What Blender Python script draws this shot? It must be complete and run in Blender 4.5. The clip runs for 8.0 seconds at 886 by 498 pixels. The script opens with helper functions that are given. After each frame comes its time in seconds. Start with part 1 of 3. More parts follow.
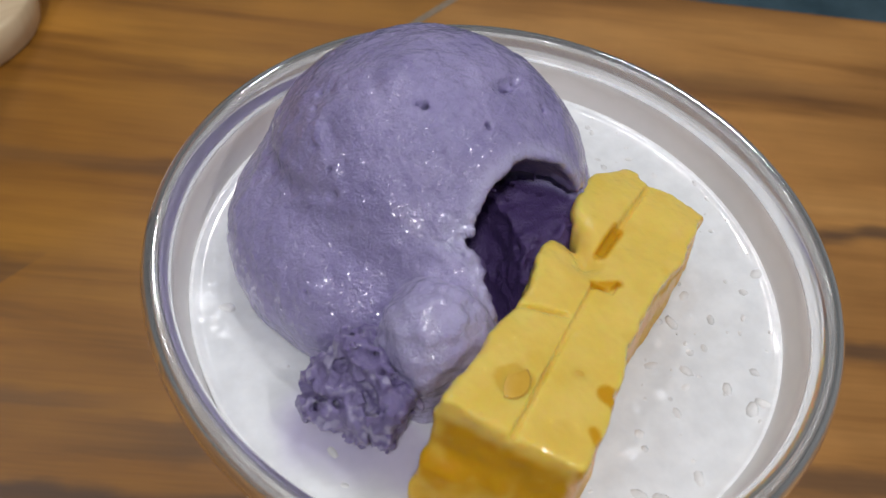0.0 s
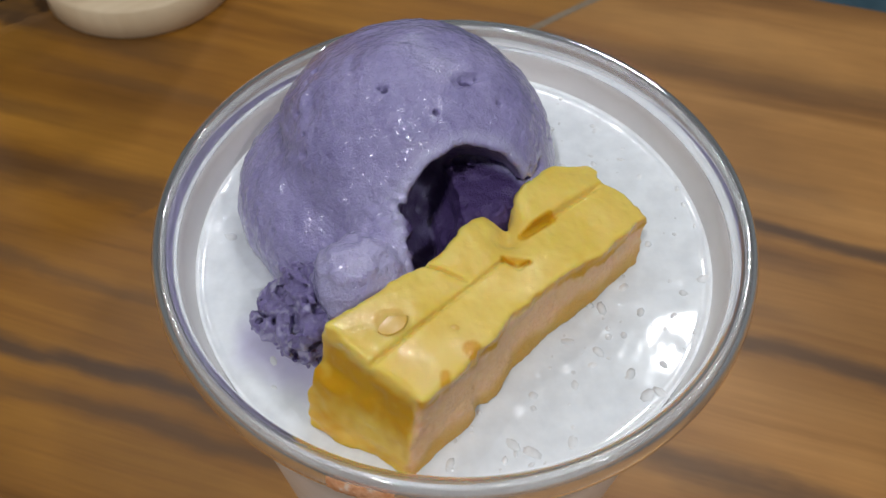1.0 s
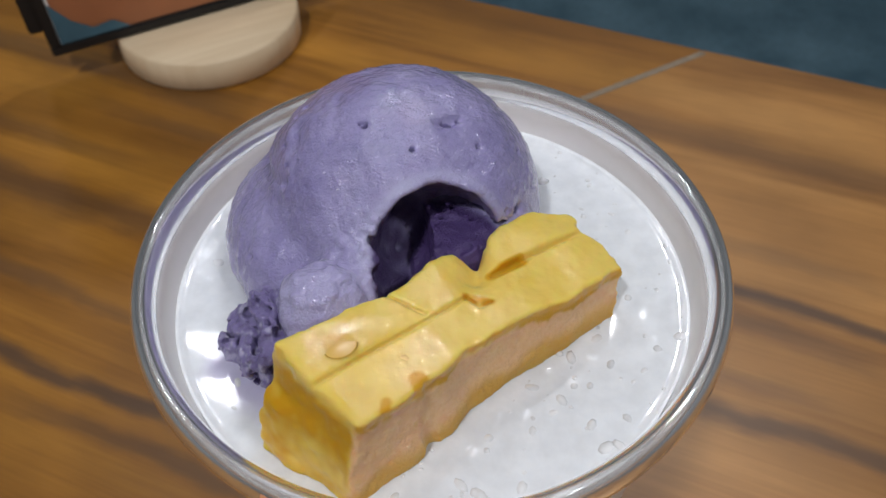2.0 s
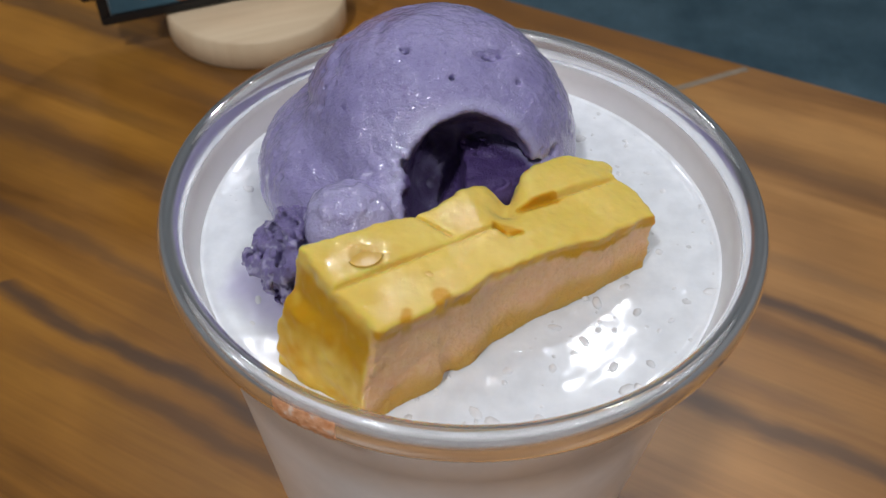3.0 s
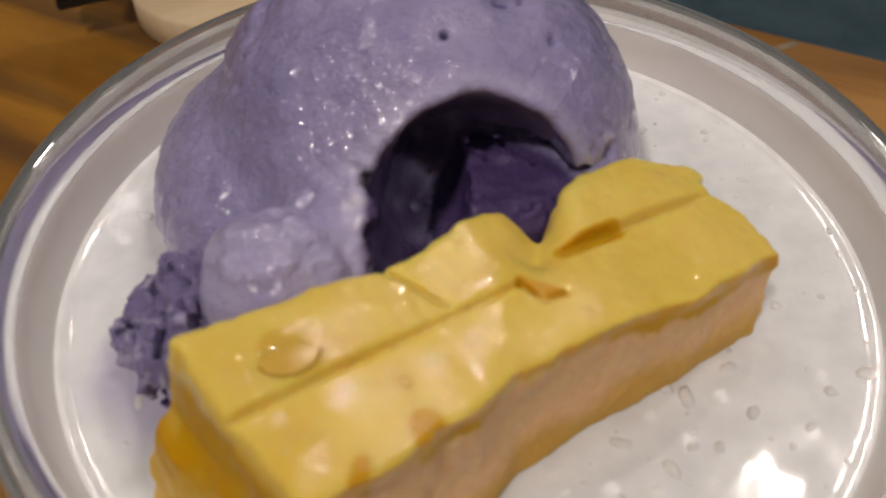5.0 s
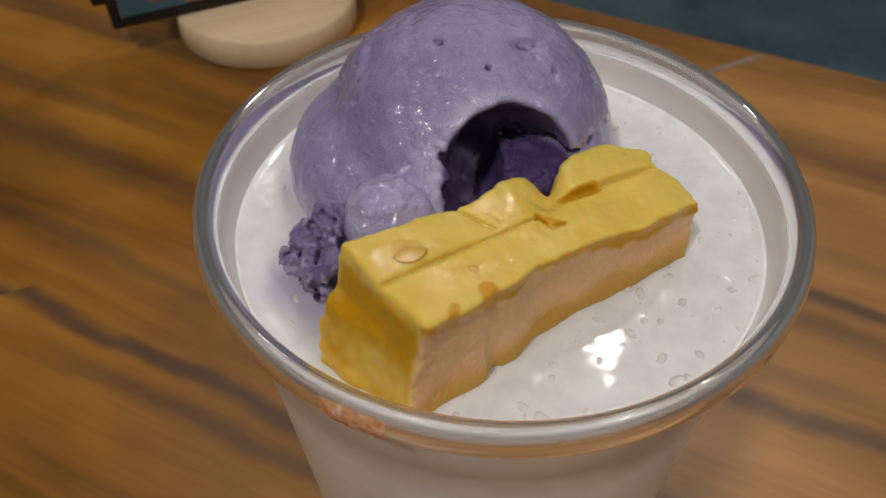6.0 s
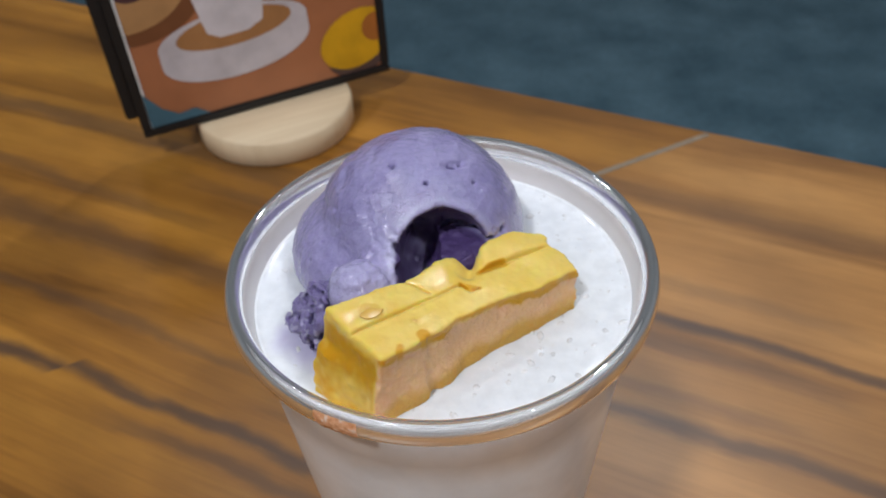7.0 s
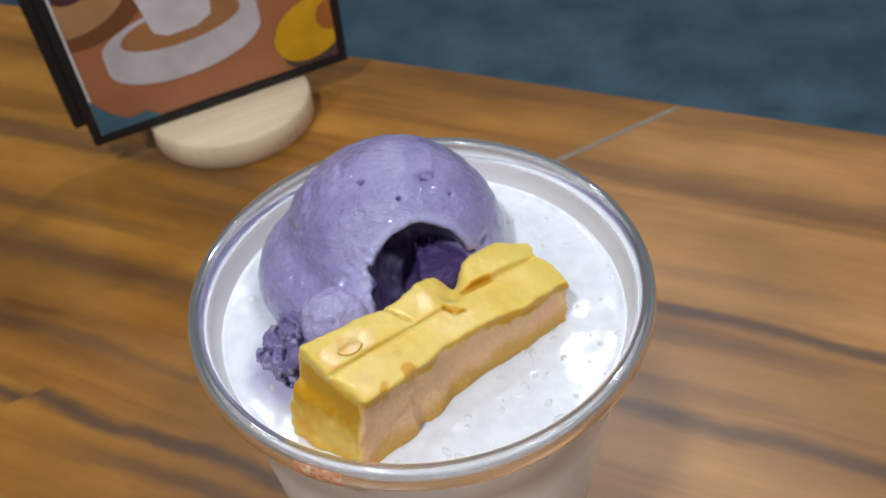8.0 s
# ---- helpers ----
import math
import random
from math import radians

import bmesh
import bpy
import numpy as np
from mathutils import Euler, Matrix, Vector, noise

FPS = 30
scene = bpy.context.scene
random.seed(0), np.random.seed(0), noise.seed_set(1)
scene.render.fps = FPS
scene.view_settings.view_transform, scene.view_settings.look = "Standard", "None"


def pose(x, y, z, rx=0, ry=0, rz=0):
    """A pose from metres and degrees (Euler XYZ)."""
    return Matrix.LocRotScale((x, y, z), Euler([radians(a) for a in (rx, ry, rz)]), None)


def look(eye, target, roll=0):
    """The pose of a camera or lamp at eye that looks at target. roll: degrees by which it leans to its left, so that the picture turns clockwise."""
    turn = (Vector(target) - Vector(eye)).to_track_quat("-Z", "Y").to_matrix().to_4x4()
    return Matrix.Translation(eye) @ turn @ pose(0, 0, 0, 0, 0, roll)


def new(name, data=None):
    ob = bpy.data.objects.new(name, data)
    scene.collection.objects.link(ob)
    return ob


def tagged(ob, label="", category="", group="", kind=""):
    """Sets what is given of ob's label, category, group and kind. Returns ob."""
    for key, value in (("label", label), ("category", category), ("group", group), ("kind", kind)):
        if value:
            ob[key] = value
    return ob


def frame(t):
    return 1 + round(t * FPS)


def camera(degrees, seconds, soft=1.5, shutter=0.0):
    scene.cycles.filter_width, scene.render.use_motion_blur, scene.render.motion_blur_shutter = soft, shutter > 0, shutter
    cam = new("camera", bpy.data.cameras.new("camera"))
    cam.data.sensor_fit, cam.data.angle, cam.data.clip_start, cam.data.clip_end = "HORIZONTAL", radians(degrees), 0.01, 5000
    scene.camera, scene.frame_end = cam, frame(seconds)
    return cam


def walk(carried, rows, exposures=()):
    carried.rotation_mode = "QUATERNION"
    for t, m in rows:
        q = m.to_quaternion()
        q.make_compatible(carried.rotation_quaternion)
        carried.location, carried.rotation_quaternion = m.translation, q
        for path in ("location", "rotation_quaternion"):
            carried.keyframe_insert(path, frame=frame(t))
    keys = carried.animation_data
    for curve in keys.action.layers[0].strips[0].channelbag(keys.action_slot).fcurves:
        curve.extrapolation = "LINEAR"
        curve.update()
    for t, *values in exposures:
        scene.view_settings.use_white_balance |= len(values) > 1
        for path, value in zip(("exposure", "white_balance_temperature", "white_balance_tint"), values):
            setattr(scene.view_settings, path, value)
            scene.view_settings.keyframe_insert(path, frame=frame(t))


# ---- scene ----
cam = camera(56.02, 8.0, soft=1.5)
cam.data.dof.use_dof = True
cam.data.dof.focus_distance = 0.138
cam.data.dof.aperture_fstop = 36.0
PATH = [
    (0.0, -0.0486, -0.0650, 0.2355, -31.04, -50.14, 10.02),
    (0.5, -0.0440, -0.0675, 0.2543, -19.66, -55.82, 7.09),
    (1.0, -0.0162, -0.0891, 0.2524, -9.06, -52.87, 0.97),
    (1.2, -0.0044, -0.0937, 0.2557, -5.88, -51.38, -0.88),
    (2.5, -0.0005, -0.0984, 0.2425, -0.05, -46.73, 0.46),
    (3.0, -0.0013, -0.1060, 0.2379, 0.99, -46.04, 1.72),
    (3.5, 0.0023, -0.0988, 0.2379, 2.19, -45.74, 0.32),
    (4.0, -0.0013, -0.0875, 0.2251, 1.84, -45.85, 0.83),
    (4.2, 0.0003, -0.0818, 0.2216, 2.31, -45.98, 0.37),
    (5.3, -0.0006, -0.0630, 0.2036, 2.02, -47.68, -0.59),
    (5.5, -0.0018, -0.0706, 0.2120, 1.63, -48.59, -0.48),
    (6.0, -0.0065, -0.1049, 0.2359, 1.69, -46.26, -0.23),
    (6.5, 0.0091, -0.1233, 0.2635, 3.14, -41.87, -2.58),
    (7.0, 0.0082, -0.1456, 0.2749, 2.93, -41.38, -3.47),
    (7.5, 0.0079, -0.1517, 0.2809, 1.21, -39.60, -3.76),
    (8.0, 0.0062, -0.1290, 0.2723, 0.23, -43.19, -5.37),
]
EXPOSURES = [
    (0.0, -0.28, 6500, 10), (0.5, -0.36, 6250, 6), (1.0, -0.35, 6250, 7), (2.5, -0.28, 6250, 10), (3.0, -0.30, 6200, 10), (3.5, -0.32, 6200, 10),
    (4.0, -0.36, 6200, 9), (5.3, -0.62, 7900, 16), (5.5, -0.64, 7900, 16), (6.0, -0.60, 7300, 12), (6.5, -0.15, 6600, 10), (7.0, -0.02, 6100, 9), (7.5, 0.03, 6000, 9), (8.0, 0.04, 6000, 9),
]
walk(cam, [(t, pose(x, y, z, 90 + pitch, 0, yaw) @ pose(0, 0, 0, 0, 0, roll)) for t, x, y, z, yaw, pitch, roll in PATH], EXPOSURES)

# ---- world and light ----
FLOOR_Z, CEILING_Z = -0.75, 1.95
ROOM = (-2.6, 2.6, -2.4, 2.9)
world = bpy.data.worlds.new("world")
scene.world = world
world.use_nodes = True
world.node_tree.nodes["Background"].inputs[0].default_value = (0.9, 0.95, 1.0, 1)
world.node_tree.nodes["Background"].inputs[1].default_value = 0.05


def lamp(name, place, target, size, watts, colour):
    data = bpy.data.lights.new(name, "AREA")
    data.shape, data.size, data.energy, data.color = "DISK", size, watts, colour
    ob = new(name, data)
    ob.matrix_world = look(place, target)
    return ob


# Unseen lamps set from highlights; the one at (1.0, -0.75) is added fill.
LAMPS = [((0.42, 1.36), 11.0, 0.09), ((-0.60, -0.80), 26.0, 0.20), ((0.76, 0.92), 6.0, 0.07), ((1.0, -0.75), 13.0, 0.15), ((-0.55, 1.20), 3.5, 0.16)]
for (lx, ly), watts, width in LAMPS:
    lamp("ceiling_lamp_light", (lx, ly, CEILING_Z - 0.035), (lx, ly, 0), width, watts, (0.97, 0.98, 1.0))


# ---- materials ----
def material(name):
    m = bpy.data.materials.new(name)
    m.use_nodes = True
    return m, m.node_tree.nodes, m.node_tree.links, m.node_tree.nodes["Principled BSDF"]


def setv(shader, **values):
    for key, value in values.items():
        socket = shader.inputs[key.replace("_", " ")]
        socket.default_value = (*value, 1) if isinstance(value, tuple) and len(value) == 3 and socket.type == "RGBA" else value


def coords(nodes, links, scale=(1, 1, 1), turn=0.0):
    tc, mp = nodes.new("ShaderNodeTexCoord"), nodes.new("ShaderNodeMapping")
    mp.inputs["Scale"].default_value = scale
    mp.inputs["Rotation"].default_value = (0, 0, turn)
    links.new(tc.outputs["Object"], mp.inputs["Vector"])
    return mp.outputs["Vector"]


def noise_node(nodes, links, vec, scale, detail=4.0, rough=0.55, distort=0.0):
    n = nodes.new("ShaderNodeTexNoise")
    n.inputs["Scale"].default_value, n.inputs["Detail"].default_value = scale, detail
    n.inputs["Roughness"].default_value, n.inputs["Distortion"].default_value = rough, distort
    links.new(vec, n.inputs["Vector"])
    return n.outputs["Fac"]


def ramp(nodes, links, fac, stops):
    r = nodes.new("ShaderNodeValToRGB")
    while len(r.color_ramp.elements) < len(stops):
        r.color_ramp.elements.new(0.5)
    for el, (p, c) in zip(r.color_ramp.elements, stops):
        el.position, el.color = p, (*c, 1)
    links.new(fac, r.inputs[0])
    return r.outputs[0]


def mix(nodes, links, a, b, fac, mode="MIX"):
    m = nodes.new("ShaderNodeMix")
    m.data_type, m.blend_type = "RGBA", mode
    for value, socket in ((fac, m.inputs[0]), (a, m.inputs[6]), (b, m.inputs[7])):
        if isinstance(value, (int, float)):
            socket.default_value = value
        elif isinstance(value, tuple):
            socket.default_value = (*value, 1)
        else:
            links.new(value, socket)
    return m.outputs[2]


def bump(nodes, links, shader, height, strength, distance):
    b = nodes.new("ShaderNodeBump")
    b.inputs["Strength"].default_value, b.inputs["Distance"].default_value = strength, distance
    links.new(height, b.inputs["Height"])
    links.new(b.outputs[0], shader.inputs["Normal"])
    return b


def attribute(nodes, name):
    a = nodes.new("ShaderNodeAttribute")
    a.attribute_name = name
    return a.outputs["Fac"]


def plain(name, colour, rough=0.5, metal=0.0, grain=0.0, scale=200.0):
    m, nodes, links, s = material(name)
    setv(s, Base_Color=colour, Roughness=rough, Metallic=metal)
    v = coords(nodes, links)
    n = noise_node(nodes, links, v, scale)
    low = tuple(c * 0.82 for c in colour)
    high = tuple(min(1.0, c * 1.12) for c in colour)
    links.new(ramp(nodes, links, n, [(0.3, low), (0.7, high)]), s.inputs["Base Color"])
    if grain:
        bump(nodes, links, s, n, grain, 0.0005)
    return m


EDGE_TURN = -0.4351


def wood(name, tones, turn, streaks, end_tones=None):
    """Oiled acacia: soft bands, fibre and pores along the boards, and single dark streaks (across, width, depth, along, reach)."""
    m, nodes, links, s = material(name)
    tc, mp = nodes.new("ShaderNodeTexCoord"), nodes.new("ShaderNodeMapping")
    mp.vector_type = "TEXTURE"
    mp.inputs["Rotation"].default_value = (0, 0, turn)
    links.new(tc.outputs["Object"], mp.inputs["Vector"])

    def stretched(sx, sy):
        k = nodes.new("ShaderNodeMapping")
        k.inputs["Scale"].default_value = (sx, sy, 1)
        links.new(mp.outputs["Vector"], k.inputs["Vector"])
        return k.outputs["Vector"]

    def math_node(kind, a, b=0.0):
        n = nodes.new("ShaderNodeMath")
        n.operation = kind
        for socket, value in zip(n.inputs, (a, b)):
            if isinstance(value, (int, float)):
                socket.default_value = value
            else:
                links.new(value, socket)
        return n.outputs[0]

    broad = noise_node(nodes, links, stretched(2.2, 18.0), 1.0, 3.0, 0.5, 0.5)
    streak = noise_node(nodes, links, stretched(2.9, 41.0), 1.0, 5.0, 0.6, 0.9)
    fibre = noise_node(nodes, links, stretched(26.0, 780.0), 1.0, 3.0, 0.6)
    cloud = noise_node(nodes, links, stretched(9.4, 16.3), 1.0, 4.0, 0.55)
    wander = noise_node(nodes, links, stretched(7.7, 5.2), 1.0, 4.0, 0.55)
    ragged = noise_node(nodes, links, stretched(33.0, 130.0), 1.0, 3.0, 0.6)
    base = ramp(nodes, links, broad, [(0.32, tones[0]), (0.5, tones[1]), (0.68, tones[2])])
    if end_tones:
        # the boards grow paler along their length; the tabletop's sheen is partly painted in
        run, pale = nodes.new("ShaderNodeSeparateXYZ"), nodes.new("ShaderNodeMapRange")
        pale.interpolation_type = "SMOOTHSTEP"
        links.new(mp.outputs["Vector"], run.inputs[0])
        links.new(run.outputs[0], pale.inputs[0])
        pale.inputs[1].default_value, pale.inputs[2].default_value = -0.12, 0.08
        base = mix(nodes, links, base, ramp(nodes, links, broad, [(p, c) for p, c in zip((0.32, 0.5, 0.68), end_tones)]), pale.outputs[0])
    dark = ramp(nodes, links, streak, [(0.32, (0.42, 0.36, 0.32)), (0.44, (0.84, 0.81, 0.79)), (0.54, (1, 1, 1))])
    c = mix(nodes, links, base, dark, 0.7, "MULTIPLY")
    c = mix(nodes, links, c, ramp(nodes, links, fibre, [(0.3, (0.8, 0.79, 0.78)), (0.7, (1.08, 1.08, 1.08))]), 0.6, "MULTIPLY")
    c = mix(nodes, links, c, ramp(nodes, links, cloud, [(0.3, (0.70, 0.69, 0.68)), (0.7, (1.2, 1.2, 1.18))]), 0.85, "MULTIPLY")
    split = nodes.new("ShaderNodeSeparateXYZ")
    links.new(mp.outputs["Vector"], split.inputs[0])
    across = math_node("ADD", split.outputs[1], math_node("MULTIPLY", math_node("SUBTRACT", wander, 0.5), 0.024))
    for place, width, depth, along, reach in streaks:
        d = math_node("DIVIDE", math_node("ABSOLUTE", math_node("SUBTRACT", across, place)), width)
        d = math_node("ADD", d, math_node("MULTIPLY", math_node("SUBTRACT", ragged, 0.5), 1.3))
        e = math_node("DIVIDE", math_node("ABSOLUTE", math_node("SUBTRACT", split.outputs[0], along)), reach)
        fade = nodes.new("ShaderNodeMapRange")
        fade.interpolation_type = "SMOOTHSTEP"
        links.new(math_node("MAXIMUM", d, math_node("MULTIPLY", math_node("POWER", e, 3.0), 1.0)), fade.inputs[0])
        for k, value in ((1, 0.1), (2, 1.25), (3, depth), (4, 0.0)):
            fade.inputs[k].default_value = value
        c = mix(nodes, links, c, (0.055, 0.034, 0.026), fade.outputs[0])
    links.new(c, s.inputs["Base Color"])
    setv(s, Roughness=0.38)
    s.inputs["Specular IOR Level"].default_value = 0.4
    bump(nodes, links, s, fibre, 0.15, 0.0003)
    return m


LEFT_STREAKS = ((0.009, 0.0055, 0.85, -0.21, 0.20), (0.0886, 0.012, 0.5, -0.27, 0.17), (0.1692, 0.010, 0.55, -0.31, 0.14), (0.0454, 0.005, 0.45, -0.24, 0.13), (-0.042, 0.008, 0.6, -0.117, 0.22), (0.146, 0.006, 0.35, -0.12, 0.13), (0.1175, 0.006, 0.4, -0.315, 0.12))
RIGHT_STREAKS = ((0.143, 0.0052, 0.8, 0.10, 0.13), (0.128, 0.007, 0.4, 0.05, 0.07), (0.0865, 0.0062, 0.7, 0.09, 0.13), (0.102, 0.0045, 0.35, 0.035, 0.07), (0.229, 0.012, 0.32, 0.07, 0.13), (0.1675, 0.006, 0.3, 0.05, 0.07), (0.034, 0.008, 0.65, 0.06, 0.17), (-0.001, 0.0048, 0.5, -0.058, 0.11), (0.0135, 0.0052, 0.8, -0.17, 0.16), (0.0454, 0.004, 0.45, -0.2, 0.12))
M_WOOD = wood("acacia_wood", ((0.195, 0.078, 0.011), (0.33, 0.141, 0.019), (0.46, 0.212, 0.030)), EDGE_TURN, LEFT_STREAKS)
M_WOOD_PALE = wood("acacia_wood_pale", ((0.195, 0.078, 0.011), (0.33, 0.141, 0.019), (0.46, 0.212, 0.030)), EDGE_TURN, RIGHT_STREAKS, ((0.235, 0.105, 0.030), (0.40, 0.188, 0.052), (0.54, 0.274, 0.085)))
M_SEAM = plain("grey_joint_filler", (0.23, 0.17, 0.11), 0.6)


def floor_material():
    m, nodes, links, s = material("teal_floor")
    v = coords(nodes, links)
    a = noise_node(nodes, links, v, 7.0, 4.0)
    b = noise_node(nodes, links, v, 90.0, 4.0)
    c = ramp(nodes, links, a, [(0.3, (0.042, 0.088, 0.116)), (0.7, (0.092, 0.160, 0.198))])
    links.new(mix(nodes, links, c, ramp(nodes, links, b, [(0.35, (0.8, 0.8, 0.8)), (0.65, (1.1, 1.1, 1.1))]), 0.6, "MULTIPLY"), s.inputs["Base Color"])
    setv(s, Roughness=0.5)
    bump(nodes, links, s, b, 0.2, 0.001)
    return m


M_FLOOR = floor_material()
M_WALL = plain("cream_wall_paint", (0.42, 0.42, 0.42), 0.8, 0, 0.1, 60)
M_CEILING = plain("white_ceiling_paint", (0.75, 0.74, 0.72), 0.85, 0, 0.1, 60)
M_BLACK = plain("black_plastic", (0.008, 0.008, 0.009), 0.55)
M_LAMP_RIM = plain("lamp_trim_white", (0.7, 0.7, 0.7), 0.4)


def glowing(name, colour, strength):
    m, nodes, links, s = material(name)
    setv(s, Base_Color=(0.8, 0.8, 0.8))
    s.inputs["Emission Color"].default_value = (*colour, 1)
    s.inputs["Emission Strength"].default_value = strength
    return m


M_DIFFUSER = glowing("lamp_diffuser", (0.97, 0.98, 1.0), 12.0)


def clear(name, ior, rough, tint=(1, 1, 1)):
    m, nodes, links, s = material(name)
    setv(s, Base_Color=tint, Roughness=rough, IOR=ior)
    s.inputs["Transmission Weight"].default_value = 1.0
    return m


M_PET = clear("clear_plastic", 1.45, 0.03, (0.74, 0.74, 0.74))
M_PET.node_tree.nodes["Principled BSDF"].inputs["Transmission Weight"].default_value = 0.88


def misted():
    """Plastic wall with a thin film of milk and condensation on it."""
    m, nodes, links, s = material("misted_plastic")
    v = coords(nodes, links)
    n = noise_node(nodes, links, v, 70.0, 4.0)
    links.new(ramp(nodes, links, n, [(0.3, (0.74, 0.715, 0.70)), (0.7, (0.85, 0.83, 0.82))]), s.inputs["Base Color"])
    setv(s, Roughness=0.22, IOR=1.4)
    # a thin splash of milk clings to the wall above the milk and thins out upwards
    part_z, lift, film = nodes.new("ShaderNodeSeparateXYZ"), nodes.new("ShaderNodeMath"), nodes.new("ShaderNodeMapRange")
    links.new(v, part_z.inputs[0])
    lift.operation = "MULTIPLY_ADD"
    links.new(n, lift.inputs[0])
    lift.inputs[1].default_value = 0.007
    links.new(part_z.outputs["Z"], lift.inputs[2])
    links.new(lift.outputs[0], film.inputs["Value"])
    for key, value in (("From Min", 0.1357), ("From Max", 0.1427), ("To Min", 0.06), ("To Max", 0.5)):
        film.inputs[key].default_value = value
    links.new(film.outputs["Result"], s.inputs["Transmission Weight"])
    return m


M_MIST = misted()
M_PEARL = plain("translucent_ice", (0.70, 0.69, 0.69), 0.06)
M_BUBBLE = clear("bubble_film", 1.12, 0.02)


def milk_material():
    m, nodes, links, s = material("coconut_milk")
    v = coords(nodes, links)
    n = noise_node(nodes, links, v, 260.0, 3.0)
    c = ramp(nodes, links, n, [(0.35, (0.68, 0.685, 0.70)), (0.65, (0.76, 0.765, 0.78))])
    c = mix(nodes, links, c, (0.42, 0.34, 0.62), attribute(nodes, "ube_melt"))
    links.new(c, s.inputs["Base Color"])
    setv(s, Roughness=0.07)
    s.inputs["Subsurface Weight"].default_value = 0.6
    s.inputs["Subsurface Radius"].default_value = (1.0, 0.95, 0.9)
    s.inputs["Subsurface Scale"].default_value = 0.0025
    return m


def ube_material():
    m, nodes, links, s = material("ube_ice_cream")
    v = coords(nodes, links)
    a = noise_node(nodes, links, v, 130.0, 4.0)
    b = noise_node(nodes, links, v, 900.0, 4.0, 0.65)
    f = noise_node(nodes, links, v, 2600.0, 2.0, 0.6)
    c = ramp(nodes, links, a, [(0.3, (0.265, 0.23, 0.435)), (0.7, (0.365, 0.32, 0.54))])
    c = mix(nodes, links, c, ramp(nodes, links, b, [(0.3, (0.8, 0.77, 0.83)), (0.5, (1, 1, 1)), (0.75, (1.08, 1.08, 1.07))]), 0.6, "MULTIPLY")
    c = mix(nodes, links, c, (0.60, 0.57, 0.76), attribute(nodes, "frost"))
    # inner: shade in the bite painted as near-black purple; the crumb is evenly darker
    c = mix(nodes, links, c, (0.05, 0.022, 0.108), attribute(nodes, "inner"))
    # less coat where inner is high, so the painted shade shows no glare
    dry = nodes.new("ShaderNodeMath")
    dry.operation, dry.inputs[0].default_value = "SUBTRACT", 1.0
    links.new(attribute(nodes, "inner"), dry.inputs[1])
    links.new(dry.outputs[0], s.inputs["Coat Weight"])
    links.new(c, s.inputs["Base Color"])
    links.new(ramp(nodes, links, b, [(0.35, (0.28, 0.28, 0.28)), (0.7, (0.5, 0.5, 0.5))]), s.inputs["Roughness"])
    s.inputs["Subsurface Weight"].default_value = 0.35
    s.inputs["Subsurface Radius"].default_value = (0.9, 0.7, 1.0)
    s.inputs["Subsurface Scale"].default_value = 0.0012
    s.inputs["Specular IOR Level"].default_value = 0.2
    s.inputs["Coat Roughness"].default_value = 0.08
    s.inputs["Coat IOR"].default_value = 1.7
    h = nodes.new("ShaderNodeMath")
    h.operation = "MULTIPLY_ADD"
    links.new(f, h.inputs[0])
    h.inputs[1].default_value = 0.9
    links.new(b, h.inputs[2])
    bump(nodes, links, s, h.outputs[0], 0.55, 0.0006)
    ice = noise_node(nodes, links, v, 620.0, 2.0, 0.5)
    glint = nodes.new("ShaderNodeBump")
    glint.inputs["Strength"].default_value, glint.inputs["Distance"].default_value = 1.0, 0.0010
    links.new(ice, glint.inputs["Height"])
    links.new(glint.outputs[0], s.inputs["Coat Normal"])
    return m


def flan_material():
    """Custard: smooth, syrup-wet skin and a matte, porous cut side."""
    m, nodes, links, s = material("leche_flan")
    v = coords(nodes, links)
    a = noise_node(nodes, links, v, 160.0, 4.0)
    b = noise_node(nodes, links, v, 1100.0, 4.0, 0.6)
    cut, syrup = attribute(nodes, "cut"), attribute(nodes, "syrup")
    skin = ramp(nodes, links, a, [(0.3, (0.76, 0.53, 0.095)), (0.7, (0.82, 0.605, 0.15))])
    face = ramp(nodes, links, b, [(0.3, (0.78, 0.455, 0.225)), (0.7, (0.84, 0.54, 0.30))])
    c = mix(nodes, links, skin, face, cut)
    c = mix(nodes, links, c, (0.60, 0.31, 0.010), syrup)
    links.new(c, s.inputs["Base Color"])
    links.new(ramp(nodes, links, cut, [(0.0, (0.35, 0.35, 0.35)), (1.0, (0.6, 0.6, 0.6))]), s.inputs["Roughness"])
    s.inputs["Subsurface Weight"].default_value = 0.8
    s.inputs["Subsurface Radius"].default_value = (1.0, 0.6, 0.2)
    s.inputs["Subsurface Scale"].default_value = 0.0028
    wetness = nodes.new("ShaderNodeMath")
    wetness.operation = "MULTIPLY"
    links.new(attribute(nodes, "wet"), wetness.inputs[0])
    wetness.inputs[1].default_value = 0.85
    links.new(wetness.outputs[0], s.inputs["Coat Weight"])
    s.inputs["Coat Roughness"].default_value = 0.05
    s.inputs["Specular IOR Level"].default_value = 0.12
    bp = bump(nodes, links, s, a, 0.35, 0.0008)
    d = nodes.new("ShaderNodeBump")
    d.inputs["Distance"].default_value = 0.0006
    links.new(cut, d.inputs["Strength"])
    links.new(b, d.inputs["Height"])
    links.new(bp.outputs[0], d.inputs["Normal"])
    links.new(d.outputs[0], s.inputs["Normal"])
    wet = nodes.new("ShaderNodeBump")
    wet.inputs["Strength"].default_value, wet.inputs["Distance"].default_value = 1.0, 0.00024
    links.new(noise_node(nodes, links, v, 720.0, 2.0, 0.5), wet.inputs["Height"])
    links.new(wet.outputs[0], s.inputs["Coat Normal"])
    return m


